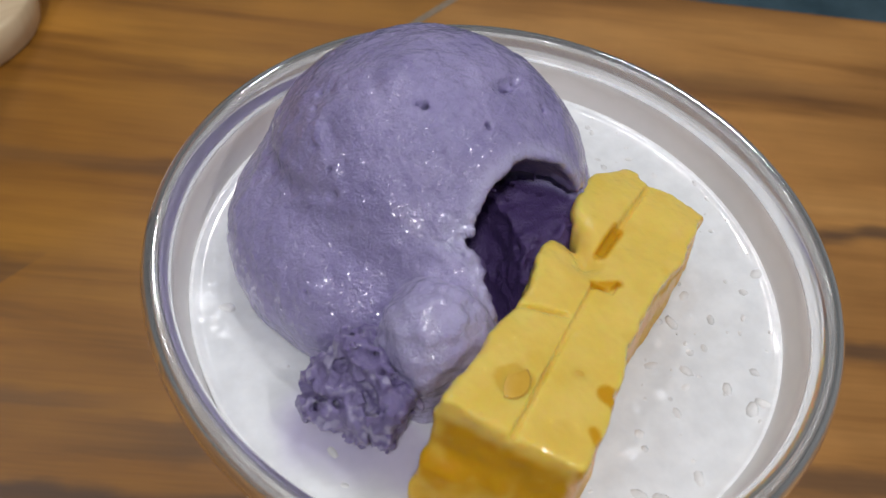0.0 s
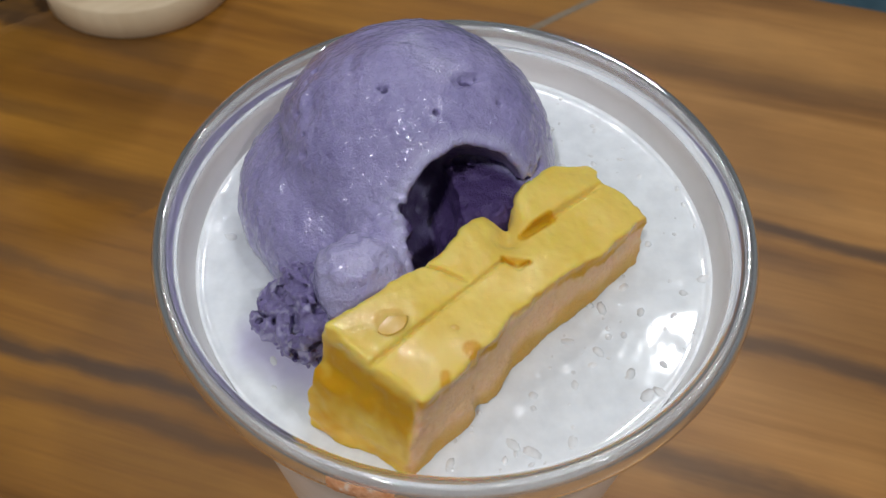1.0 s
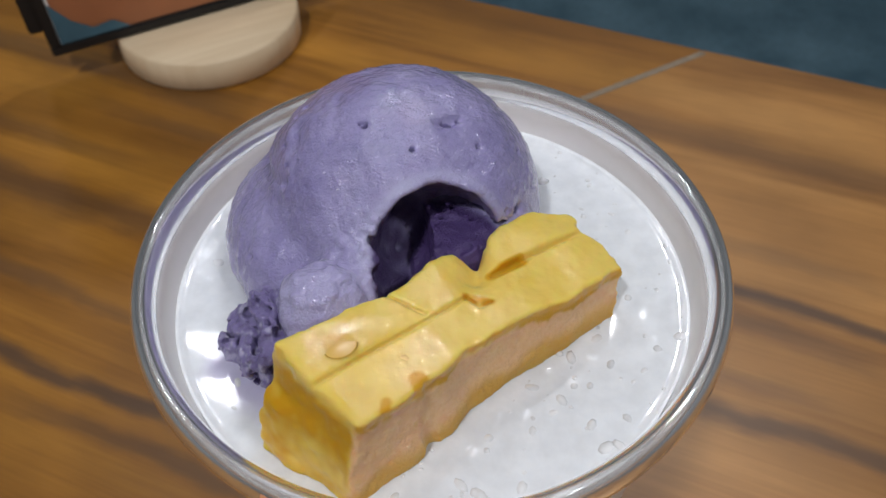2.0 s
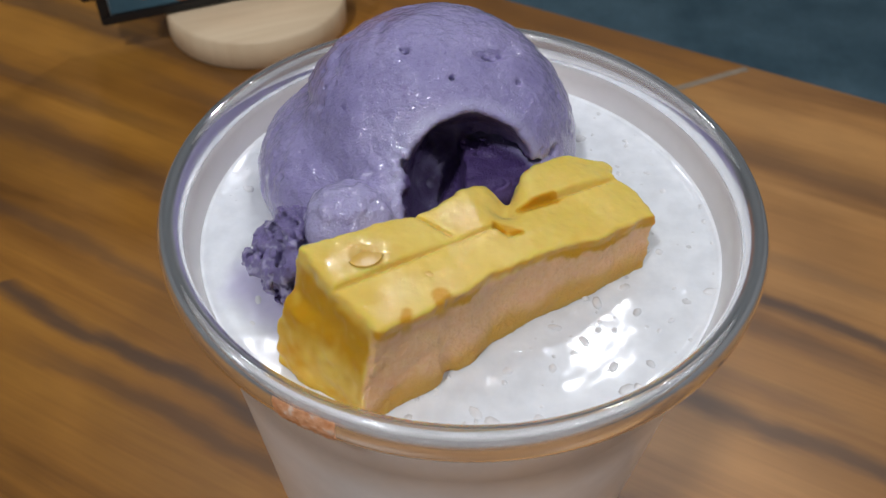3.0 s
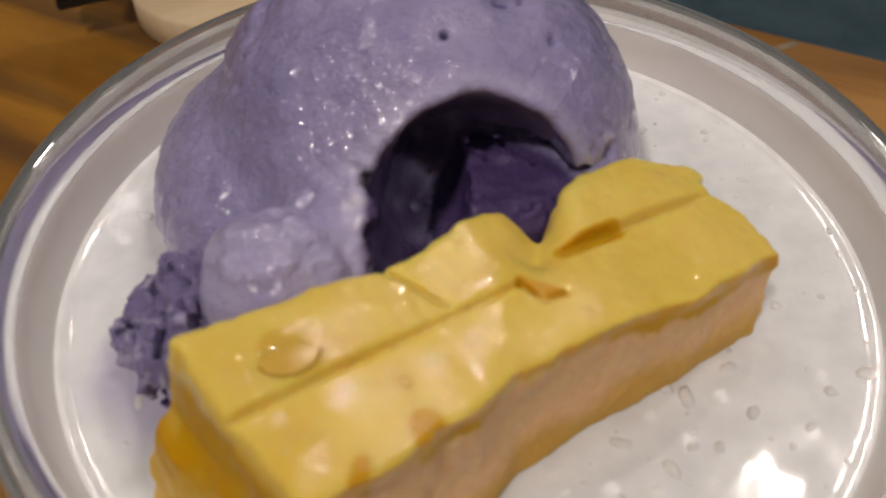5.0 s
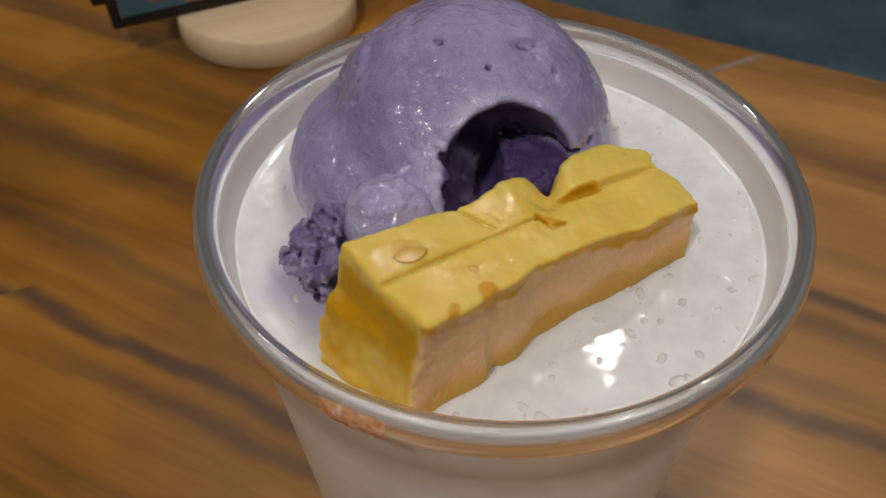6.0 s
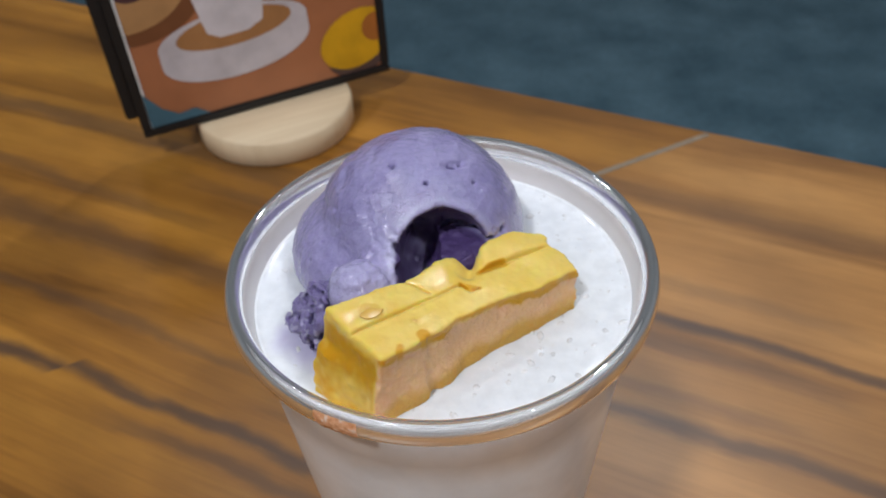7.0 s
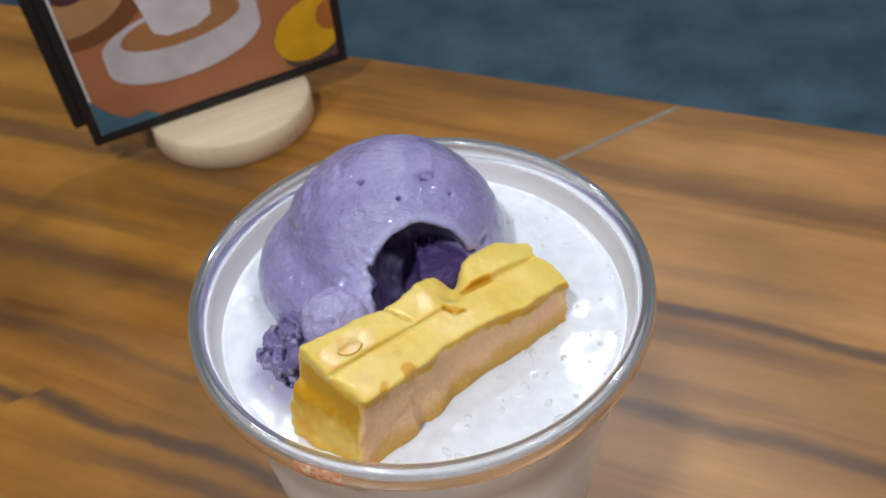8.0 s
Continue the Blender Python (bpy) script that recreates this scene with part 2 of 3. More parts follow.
M_MILK, M_UBE, M_FLAN = milk_material(), ube_material(), flan_material()


def disc_wood():
    m, nodes, links, s = material("pale_beech")
    v = coords(nodes, links, (20, 260, 20), 0.5)
    n = noise_node(nodes, links, v, 1.0, 4.0, 0.55, 0.4)
    links.new(ramp(nodes, links, n, [(0.3, (0.70, 0.52, 0.32)), (0.7, (0.79, 0.62, 0.41))]), s.inputs["Base Color"])
    setv(s, Roughness=0.55)
    bump(nodes, links, s, n, 0.1, 0.0003)
    return m


M_BEECH = disc_wood()


# ---- mesh helpers ----
def mesh_object(name, verts, faces, mat, parent=None, smooth=True, label=""):
    me = bpy.data.meshes.new(name)
    me.from_pydata([tuple(v) for v in verts], [], [tuple(q) for q in faces])
    me.validate()
    me.materials.append(mat)
    if smooth:
        me.polygons.foreach_set("use_smooth", [True] * len(me.polygons))
    ob = new(name, me)
    if parent:
        ob.parent = parent
    if label:
        ob["label"] = label
    return ob


def part(name, bm, mat, parent=None, label="", smooth=False):
    me = bpy.data.meshes.new(name)
    bmesh.ops.recalc_face_normals(bm, faces=bm.faces)
    bm.to_mesh(me)
    bm.free()
    me.materials.append(mat)
    if smooth:
        me.polygons.foreach_set("use_smooth", [True] * len(me.polygons))
    ob = new(name, me)
    if parent:
        ob.parent = parent
    if label:
        ob["label"] = label
    return ob


def box(x0, x1, y0, y1, z0, z1, bevel=0.0):
    bm = bmesh.new()
    bmesh.ops.create_cube(bm, size=1)
    for v in bm.verts:
        v.co = Vector(((x0 + x1) / 2 + v.co.x * (x1 - x0), (y0 + y1) / 2 + v.co.y * (y1 - y0), (z0 + z1) / 2 + v.co.z * (z1 - z0)))
    if bevel:
        bmesh.ops.bevel(bm, geom=bm.edges[:], offset=bevel, segments=2, affect="EDGES")
    return bm


def prism(outline, z0, z1, bevel=0.0):
    bm = bmesh.new()
    face = bm.faces.new([bm.verts.new((x, y, z0)) for x, y in outline])
    up = bmesh.ops.extrude_face_region(bm, geom=[face])
    bmesh.ops.translate(bm, verts=[v for v in up["geom"] if isinstance(v, bmesh.types.BMVert)], vec=(0, 0, z1 - z0))
    bmesh.ops.recalc_face_normals(bm, faces=bm.faces)
    if bevel:
        bmesh.ops.bevel(bm, geom=bm.edges[:], offset=bevel, segments=3, affect="EDGES")
    return bm


def lathe(profile, steps=128, closed=False):
    """Turn a profile of (radius, height) round the z axis."""
    n, verts, faces = len(profile), [], []
    for k in range(steps):
        a = 2 * math.pi * k / steps
        verts += [(r * math.cos(a), r * math.sin(a), z) for r, z in profile]
    for k in range(steps):
        for j in range(n if closed else n - 1):
            a, b = k * n + j, k * n + (j + 1) % n
            c, d = (k + 1) % steps * n + (j + 1) % n, (k + 1) % steps * n + j
            faces.append((a, d, c, b))
    return verts, faces


LATTICE = np.random.RandomState(7).rand(32, 32, 32).astype(np.float32)


def value_noise(p, size, seed=0):
    """Smooth noise in -1..1 at points p (n, 3), with features of about that size."""
    q = p / size + 100.0 + 7.31 * seed
    i = np.floor(q).astype(int)
    w = q - i
    w = w * w * (3 - 2 * w)
    out = 0
    for dx in (0, 1):
        for dy in (0, 1):
            for dz in (0, 1):
                k = (w[:, 0] if dx else 1 - w[:, 0]) * (w[:, 1] if dy else 1 - w[:, 1]) * (w[:, 2] if dz else 1 - w[:, 2])
                out = out + k * LATTICE[(i[:, 0] + dx) % 32, (i[:, 1] + dy) % 32, (i[:, 2] + dz) % 32]
    return 2 * out - 1


def smooth_min(a, b, k):
    h = np.clip(0.5 + 0.5 * (b - a) / k, 0, 1)
    return b + (a - b) * h - k * h * (1 - h)


def smooth_max(a, b, k):
    return -smooth_min(-a, -b, k)


def ball(p, c, r):
    return np.linalg.norm(p - np.array(c), axis=1) - r


def capsule(p, a, b, r):
    a, b = np.array(a, float), np.array(b, float)
    t = np.clip((p - a) @ (b - a) / ((b - a) @ (b - a)), 0, 1)
    return np.linalg.norm(p - a - t[:, None] * (b - a), axis=1) - r


def ellipsoid(p, c, radii):
    q = (p - np.array(c)) / np.array(radii)
    return (np.linalg.norm(q, axis=1) - 1) * min(radii)


def skin_of(field, low, high, step):
    """The surface on which field(points) is 0, as vertices and quads (surface nets)."""
    axes = [np.arange(a, b + step, step) for a, b in zip(low, high)]
    grid = np.stack(np.meshgrid(*axes, indexing="ij"), -1)
    shape = grid.shape[:3]
    f = field(grid.reshape(-1, 3)).reshape(shape)
    inside = f < 0
    cells = tuple(s - 1 for s in shape)
    total, count = np.zeros(cells + (3,)), np.zeros(cells)

    def view(a, o):
        return a[o[0]:o[0] + cells[0], o[1]:o[1] + cells[1], o[2]:o[2] + cells[2]]

    for ax in range(3):
        for u in (0, 1):
            for v in (0, 1):
                o = [u, v]
                o.insert(ax, 0)
                e = list(o)
                e[ax] = 1
                fa, fb = view(f, o), view(f, e)
                hit = (fa < 0) != (fb < 0)
                t = np.where(hit, fa / np.where(hit, fa - fb, 1), 0)
                point = np.zeros(cells + (3,)) + np.array(o, float)
                point[..., ax] += t
                total += point * hit[..., None]
                count += hit
    used = count > 0
    number = np.full(cells, -1)
    number[used] = np.arange(used.sum())
    base = np.stack(np.nonzero(used), -1)
    verts = (base + total[used] / count[used][:, None]) * step + np.array(low)
    faces = []
    for ax in range(3):
        lo = [slice(None)] * 3
        hi = [slice(None)] * 3
        lo[ax], hi[ax] = slice(0, -1), slice(1, None)
        a, b = inside[tuple(lo)], inside[tuple(hi)]
        idx = np.stack(np.nonzero(a != b), -1)
        p, q = [k for k in range(3) if k != ax]
        ok = (idx[:, p] > 0) & (idx[:, q] > 0) & (idx[:, p] < cells[p]) & (idx[:, q] < cells[q])
        idx = idx[ok]
        flip = a[tuple(idx.T)] != (ax == 1)
        ring = []
        for dp, dq in ((1, 1), (0, 1), (0, 0), (1, 0)):
            k = idx.copy()
            k[:, p] -= dp
            k[:, q] -= dq
            ring.append(number[tuple(k.T)])
        ring = np.stack(ring, -1)
        ring[~flip] = ring[~flip][:, ::-1]
        faces.append(ring)
    return verts, np.concatenate(faces)


def give(ob, name, values):
    at = ob.data.attributes.new(name, "FLOAT", "POINT")
    at.data.foreach_set("value", np.asarray(values, np.float32))


def step_up(x, a, b):
    t = np.clip((x - a) / (b - a), 0, 1)
    return t * t * (3 - 2 * t)


# ---- the room ----
def setting(name, bm, mat, label, category):
    return tagged(part(name, bm, mat), label, category, kind="structure")


X0, X1, Y0, Y1 = ROOM
setting("floor", box(X0, X1, Y0, Y1, FLOOR_Z - 0.1, FLOOR_Z), M_FLOOR, "dark teal matte floor beyond the table", "floor")
setting("ceiling", box(X0, X1, Y0, Y1, CEILING_Z, CEILING_Z + 0.1), M_CEILING, "plain white painted ceiling", "ceiling")
setting("wall_north", box(X0 - 0.1, X1 + 0.1, Y1, Y1 + 0.1, FLOOR_Z - 0.1, CEILING_Z + 0.1), M_WALL, "plain cream painted wall", "wall")
setting("wall_south", box(X0 - 0.1, X1 + 0.1, Y0 - 0.1, Y0, FLOOR_Z - 0.1, CEILING_Z + 0.1), M_WALL, "plain cream painted wall", "wall")
setting("wall_west", box(X0 - 0.1, X0, Y0, Y1, FLOOR_Z - 0.1, CEILING_Z + 0.1), M_WALL, "plain cream painted wall", "wall")
setting("wall_east", box(X1, X1 + 0.1, Y0, Y1, FLOOR_Z - 0.1, CEILING_Z + 0.1), M_WALL, "plain cream painted wall", "wall")


def ceiling_lamp(x, y, width):
    root = tagged(new("ceiling_lamp"), "round white recessed ceiling downlight, out of view, switched on", "ceiling lamp", "downlights in the ceiling")
    root.location = (x, y, CEILING_Z)
    r = width / 2 + 0.004
    v, f = lathe([(r, 0.0), (r + 0.013, -0.004), (r + 0.013, -0.012), (r, -0.012)], 48, True)
    mesh_object("trim_ring", v, f, M_LAMP_RIM, root)
    v, f = lathe([(0.0, -0.006), (r - 0.001, -0.006), (r - 0.001, -0.002), (0.0, -0.002)], 48)
    mesh_object("diffuser", v, f, M_DIFFUSER, root)


for (lx, ly), watts, width in LAMPS:
    ceiling_lamp(lx, ly, width)

# ---- the table ----
ALONG = Vector((math.cos(EDGE_TURN), math.sin(EDGE_TURN)))
ACROSS = Vector((-ALONG.y, ALONG.x))
CORNER = Vector((-0.0039, 0.3308))  # a point of the far edge
SEAM_A, SEAM_B = Vector((0.1447, 0.2600)), Vector((0.0658, 0.2191))
THICK, DEPTH = 0.032, 0.74


def table():
    root = tagged(new("table"), "oiled brown acacia wood table with a mitred grey joint", "table")
    cut = (SEAM_B - SEAM_A).normalized()
    side = Vector((-cut.y, cut.x))
    near = CORNER - ACROSS * DEPTH

    def meet(origin, way, base, direction):
        d = way.x * direction.y - way.y * direction.x
        o = base - origin
        return origin + way * ((o.x * direction.y - o.y * direction.x) / d)

    gap = 0.0
    far_l, near_l = CORNER - ALONG * 0.64, near - ALONG * 0.64
    far_r, near_r = CORNER + ALONG * 0.76, near + ALONG * 0.76

    def panel(sign):
        a = meet(SEAM_A + side * gap * sign, cut, CORNER, ALONG)
        b = meet(SEAM_A + side * gap * sign, cut, near, ALONG)
        c = meet(SEAM_A + side * gap * sign, cut, far_l, ACROSS)
        return a, b, c

    a, b, c = panel(-1)
    al, bl_, cl = panel(1)
    left = [far_l, cl, al] if cl.dot(ACROSS) > near.dot(ACROSS) else [far_l, near_l, bl_, al]
    right = [c, near_l, near_r, far_r, a] if cl.dot(ACROSS) > near.dot(ACROSS) else [b, near_r, far_r, a]
    part("left_panel", prism([tuple(p) for p in left], -THICK, 0), M_WOOD, root)
    part("right_panel", prism([tuple(p) for p in right], -THICK, 0), M_WOOD_PALE, root)
    far_end, near_end = meet(SEAM_A, cut, CORNER - ACROSS * 0.002, ALONG), SEAM_A + cut * 0.20
    w = side * 0.0018
    part("joint_strip", prism([tuple(far_end + w), tuple(near_end + w), tuple(near_end - w), tuple(far_end - w)], 0.0, 0.0002), M_SEAM, root, "grey joint filler")
    post = (CORNER - ACROSS * DEPTH / 2)
    for sx in (-0.58, 0.70):
        for sy in (-0.31, 0.31):
            q = post + ALONG * sx + ACROSS * sy
            part("leg", box(q.x - 0.025, q.x + 0.025, q.y - 0.025, q.y + 0.025, FLOOR_Z, -THICK, 0.003), M_WOOD, root)


table()

# ---- the cup ----
RIM_Z, LIQUID_Z = 0.1422, 0.1347


def wall_radius(z):
    return 0.0345 + (0.0466 - 0.0345) * z / RIM_Z


def cup():
    root = tagged(new("plastic_cup"), "clear plastic dessert cup with rolled rim, full, standing on the table", "cup")
    outer = [(0.0, 0.0004), (0.030, 0.0004), (0.0330, 0.0), (0.0343, 0.0012)]
    outer += [(wall_radius(z), z) for z in (0.01, 0.03, 0.06, 0.09, 0.115)]
    outer += [(wall_radius(0.1238) - 0.0005, 0.1238), (wall_radius(0.1252) + 0.0001, 0.1252), (wall_radius(LIQUID_Z), LIQUID_Z), (0.0470, RIM_Z - 0.0028), (0.0483, RIM_Z - 0.0002)]
    inner = [(0.0478, RIM_Z), (0.0464, RIM_Z - 0.0027)] + [(wall_radius(z) - 0.0006, z) for z in (LIQUID_Z, 0.128, 0.115, 0.09, 0.06, 0.03, 0.01)] + [(0.0335, 0.0018), (0.0, 0.0018)]
    v, f = lathe(outer + inner, 160)
    wall = mesh_object("wall", v, f, M_MIST, root, label="misted plastic wall")
    middle, verts, faces = (0.0487, RIM_Z - 0.0002), [], []
    for scale, turned in ((1.0, False), (0.72, True)):
        ring = []
        for k in range(18):
            a = 2 * math.pi * k / 18
            ring.append((middle[0] + 0.0020 * scale * math.cos(a), middle[1] + 0.0034 * scale * math.sin(a)))
        v, f = lathe(ring, 200, True)
        start = len(verts)
        verts += v
        faces += [tuple(start + i for i in (q if turned else q[::-1])) for q in f]
    v, f = verts, faces
    rim = mesh_object("rim", v, f, M_PET, root, label="rolled clear rim")
    wall.visible_shadow = rim.visible_shadow = False


cup()


def rim_reflection():
    """An orange patch on the near side of the rim, painted for the flan's reflection."""
    rnd = random.Random(4)
    rows, cols, verts, faces = 26, 7, [], []
    for k in range(rows):
        a = math.radians(-119.1 + 11.0 * k / (rows - 1))
        for j in range(cols):
            b = math.radians(-62 + 100 * j / (cols - 1)) 
            edge = min(k, rows - 1 - k) / 4
            r = 0.00212 * (1 if edge > 0.6 else 0.96) + rnd.uniform(-0.00006, 0.00012)
            verts.append(((0.0487 + r * math.cos(b)) * math.cos(a), (0.0487 + r * math.cos(b)) * math.sin(a), RIM_Z - 0.0002 + r * 1.68 * math.sin(b)))
    for k in range(rows - 1):
        for j in range(cols - 1):
            p = k * cols + j
            faces.append((p, p + cols, p + cols + 1, p + 1))
    m, nodes, links, sh = material("reflected_flan_orange")
    n = noise_node(nodes, links, coords(nodes, links), 600.0, 3.0)
    # orange of the reflected flan, its glints painted as the palest tone
    links.new(ramp(nodes, links, n, [(0.35, (0.66, 0.27, 0.11)), (0.55, (0.86, 0.46, 0.26)), (0.7, (0.92, 0.72, 0.58))]), sh.inputs["Base Color"])
    setv(sh, Roughness=0.2)
    bump(nodes, links, sh, n, 0.6, 0.0006)
    ob = mesh_object("rim_reflection", verts, faces, m)
    return tagged(ob, "small orange patch on the cup rim, painted for the flan's reflection", "syrup smear")


rim_reflection()

# ---- what is in the cup; lengths in millimetres from the middle of the rim ----
MM = 0.001


def at_rim(v):
    return np.asarray(v) * MM + np.array((0, 0, RIM_Z))


def coconut_milk():
    prof = [(0.0, 0.0024)] + [(wall_radius(z) - 0.0009, z) for z in (0.0024, 0.02, 0.05, 0.09, 0.12)]
    top_r = wall_radius(LIQUID_Z) - 0.0008
    prof += [(top_r, LIQUID_Z + 0.0006), (top_r - 0.0006, LIQUID_Z + 0.0002)]
    rings = np.linspace(top_r - 0.0014, 0.0, 90)
    prof += [(r, LIQUID_Z) for r in rings]
    v, f = lathe(prof, 220)
    v = np.array(v)
    p = (v - np.array((0, 0, RIM_Z))) / MM
    top = (v[:, 2] > LIQUID_Z - 1e-6) & (np.hypot(v[:, 0], v[:, 1]) < top_r - 0.001)
    ripple = 0.07 * value_noise(p, 6.0, 1) + 0.045 * value_noise(p, 3.4, 2) + 0.015 * value_noise(p, 1.1, 3) * step_up(p[:, 0], -14, 4)
    v[:, 2] += np.where(top, ripple * MM, 0)
    ob = mesh_object("coconut_milk", v, f, M_MILK)
    d = capsule(p, (-33, -16, -7.5), (-24, -23, -7.5), 3.5) + 1.6 * value_noise(p, 4.0, 3)
    give(ob, "ube_melt", 0.5 * step_up(-d, -5.0, 0.5) * top)
    return tagged(ob, "white iced coconut milk with shaved ice filling the cup", "drink")


coconut_milk()

DOME_C, DOME_R = (-5.5, 15.3, -3.0), 26.1
PITS = [((-9.9, 9.8, 19.8), 0.5), ((-11.0, 10.4, 20.0), 0.25), ((2.4, 11.9, 18.6), 0.4), ((3.5, 12.0, 18.2), 0.45), ((4.6, 13.0, 17.9), 0.3), ((7.9, 9.2, 16.2), 0.42), ((-2.6, 5.4, 19.3), 0.4), ((-24.8, 5.5, 12.9), 0.7), ((-21.4, 20.7, 17.1), 0.6), ((-26.8, 1.0, 6.5), 0.25), ((-22.5, 2.0, 9.5), 0.25), ((-28.0, -0.5, 3.0), 0.25)]


def with_pits(p, d, count, seed):
    """Small air holes over the upper side of the scoop."""
    rnd = random.Random(seed)
    for _ in range(count):
        a, e = rnd.uniform(0, 6.28), math.asin(rnd.uniform(0.15, 0.98))
        c = np.array(DOME_C) + (DOME_R - 0.4) * np.array((math.cos(a) * math.cos(e), math.sin(a) * math.cos(e), math.sin(e)))
        r = rnd.uniform(0.2, 0.5)
        close = np.abs(p - c).max(axis=1) < 2.0
        d[close] = smooth_max(d[close], -ball(p[close], c, r), 0.2)
    return d


BITE_C, BITE_R = (1.0, -7.0, 5.0), (11.4, 14.0, 12.8)
HOLE_C, HOLE_R = (-4.3, -0.5, 4.5), (4.6, 8.5, 7.5)


def scoop_field(p):
    dome = ball(p, DOME_C, DOME_R) + 0.5 * value_noise(p, 9.0, 4) + 0.25 * value_noise(p, 3.8, 16)
    # the side towards the bite is pressed a little flat
    dome = dome + 1.7 * np.exp(-(ball(p, (3.0, 8.0, 20.0), 0.0) / 11.0) ** 2)
    lobe = ellipsoid(p, (-12.3, 11.0, -3.8), (25.2, 24.5, 15.5)) + 0.35 * value_noise(p, 8.0, 5)
    d = smooth_min(dome, lobe, 1.2)
    # crease between the dome and the lower lobe, and dents on top
    for a, b, r in (((-25.0, 5.6, 13.2), (-28.6, 11.0, 10.2), 1.1), ((-28.6, 11.0, 10.2), (-29.6, 18.0, 8.4), 1.3), ((-29.6, 18.0, 8.4), (-28.0, 26.0, 7.0), 1.2)):
        d = smooth_max(d, -capsule(p, a, b, r), 1.1)
    for a, b, r in (((-15.4, 17.5, 22.0), (-15.2, 12.5, 22.2), 1.2), ((-22.6, 13.5, 17.6), (-23.2, 10.5, 16.4), 1.0), ((-21.6, 22.0, 17.8), (-20.5, 20.0, 18.8), 1.0), ((-8.4, 20.0, 23.6), (-3.0, 20.5, 23.4), 0.9), ((2.0, 11.4, 20.4), (5.5, 13.0, 19.0), 0.7), ((-18.5, 17.0, 21.0), (-17.5, 15.0, 21.6), 0.9)):
        d = smooth_max(d, -capsule(p, a, b, r) + 0.4 * value_noise(p, 2.0, 53), 1.2)
    d = smooth_min(d, capsule(p, (-11.3, -3.0, 6.5), (-13.5, -12.0, 3.5), 6.2), 3.5)
    bite = ellipsoid(p, BITE_C, BITE_R) + 0.4 * value_noise(p, 3.0, 9)
    level = 6.6 + 0.35 * np.minimum(p[:, 1], 2.0) - 14.0 * step_up(-p[:, 0], 0.5, 5.0) + 1.0 * value_noise(p, 3.2, 10) + 1.3 * value_noise(p, 1.6, 11) + 0.9 * value_noise(p, 0.9, 42)
    bite = smooth_max(bite, level - p[:, 2], 0.8)
    # a deep hole on one side, and an undercut over the floor of the bite
    bite = smooth_min(bite, ellipsoid(p, HOLE_C, HOLE_R) + 0.4 * value_noise(p, 2.0, 55), 0.8)
    bite = np.minimum(bite, ellipsoid(p, (5.0, 1.5, 6.9), (8.2, 9.5, 1.1)) + 0.3 * value_noise(p, 1.6, 44))
    d = smooth_max(d, -bite, 1.0)
    rough = np.exp(-(ball(p, (-9.0, -6.5, 9.0), 0.0) / 5.0) ** 2) + 0.7 * np.exp(-(ball(p, (-7.5, -9.5, 4.5), 0.0) / 4.0) ** 2)
    d = d + rough * (1.2 * value_noise(p, 1.9, 12) + 1.0 * value_noise(p, 0.95, 17))
    d = d + 0.16 * value_noise(p, 2.1, 13) + 0.11 * value_noise(p, 1.0, 14)
    for c, r in PITS:
        out = np.array(c) - np.array(DOME_C)
        far = np.linalg.norm(out)
        d = smooth_max(d, -capsule(p, np.array(DOME_C) + out * (1 - 1.0 / far), np.array(DOME_C) + out * (1 + 5.0 / far), r) + 0.3 * value_noise(p, 1.0, 54), 0.3)
    d = with_pits(p, d, 70, 3)
    return np.maximum(d, -13.0 - p[:, 2])


def lump_field(p):
    d = smooth_min(ellipsoid(p, (-17.5, -14.6, 4.4), (7.4, 6.8, 7.4)), capsule(p, (-17.0, -14.0, 0.0), (-17.0, -13.0, -12.0), 7.0), 2.0)
    d = smooth_min(d, capsule(p, (-14.5, -9.0, 4.5), (-13.0, -14.5, 3.5), 4.6), 3.0)
    d = d + 0.7 * value_noise(p, 4.5, 6) + 0.4 * value_noise(p, 1.8, 15) + 0.15 * value_noise(p, 0.8, 45)
    for c, r in (((-18.8, -19.4, 11.0), 0.85), ((-15.8, -20.2, 11.2), 0.6), ((-21.0, -19.6, 10.0), 0.7), ((-23.0, -17.4, 10.4), 0.6), ((-17.2, -21.2, 9.6), 0.65), ((-14.0, -16.5, 13.2), 0.4), ((-19.8, -20.8, 9.2), 0.5)):
        d = smooth_max(d, -ball(p, c, r), 0.25)
    return np.maximum(d, -13.0 - p[:, 2])


def crumb_field(p):
    d = smooth_min(capsule(p, (-30.4, -13.5, -3.0), (-27.0, -18.5, -2.5), 4.6), capsule(p, (-26.0, -14.0, 2.2), (-24.5, -18.2, 1.0), 4.4), 2.0)
    # an open, icy crumb: coarse knobs with holes between them
    d = d + 0.9 * value_noise(p, 2.8, 7) + 0.9 * value_noise(p, 1.3, 8) + 0.5 * value_noise(p, 0.75, 18)
    holes = 0.12 - value_noise(p, 1.7, 46) - 0.5 * value_noise(p, 0.9, 47)
    d = np.maximum(d, -np.maximum(1.6 * holes, -d - 2.2))
    return np.maximum(d, -13.0 - p[:, 2])


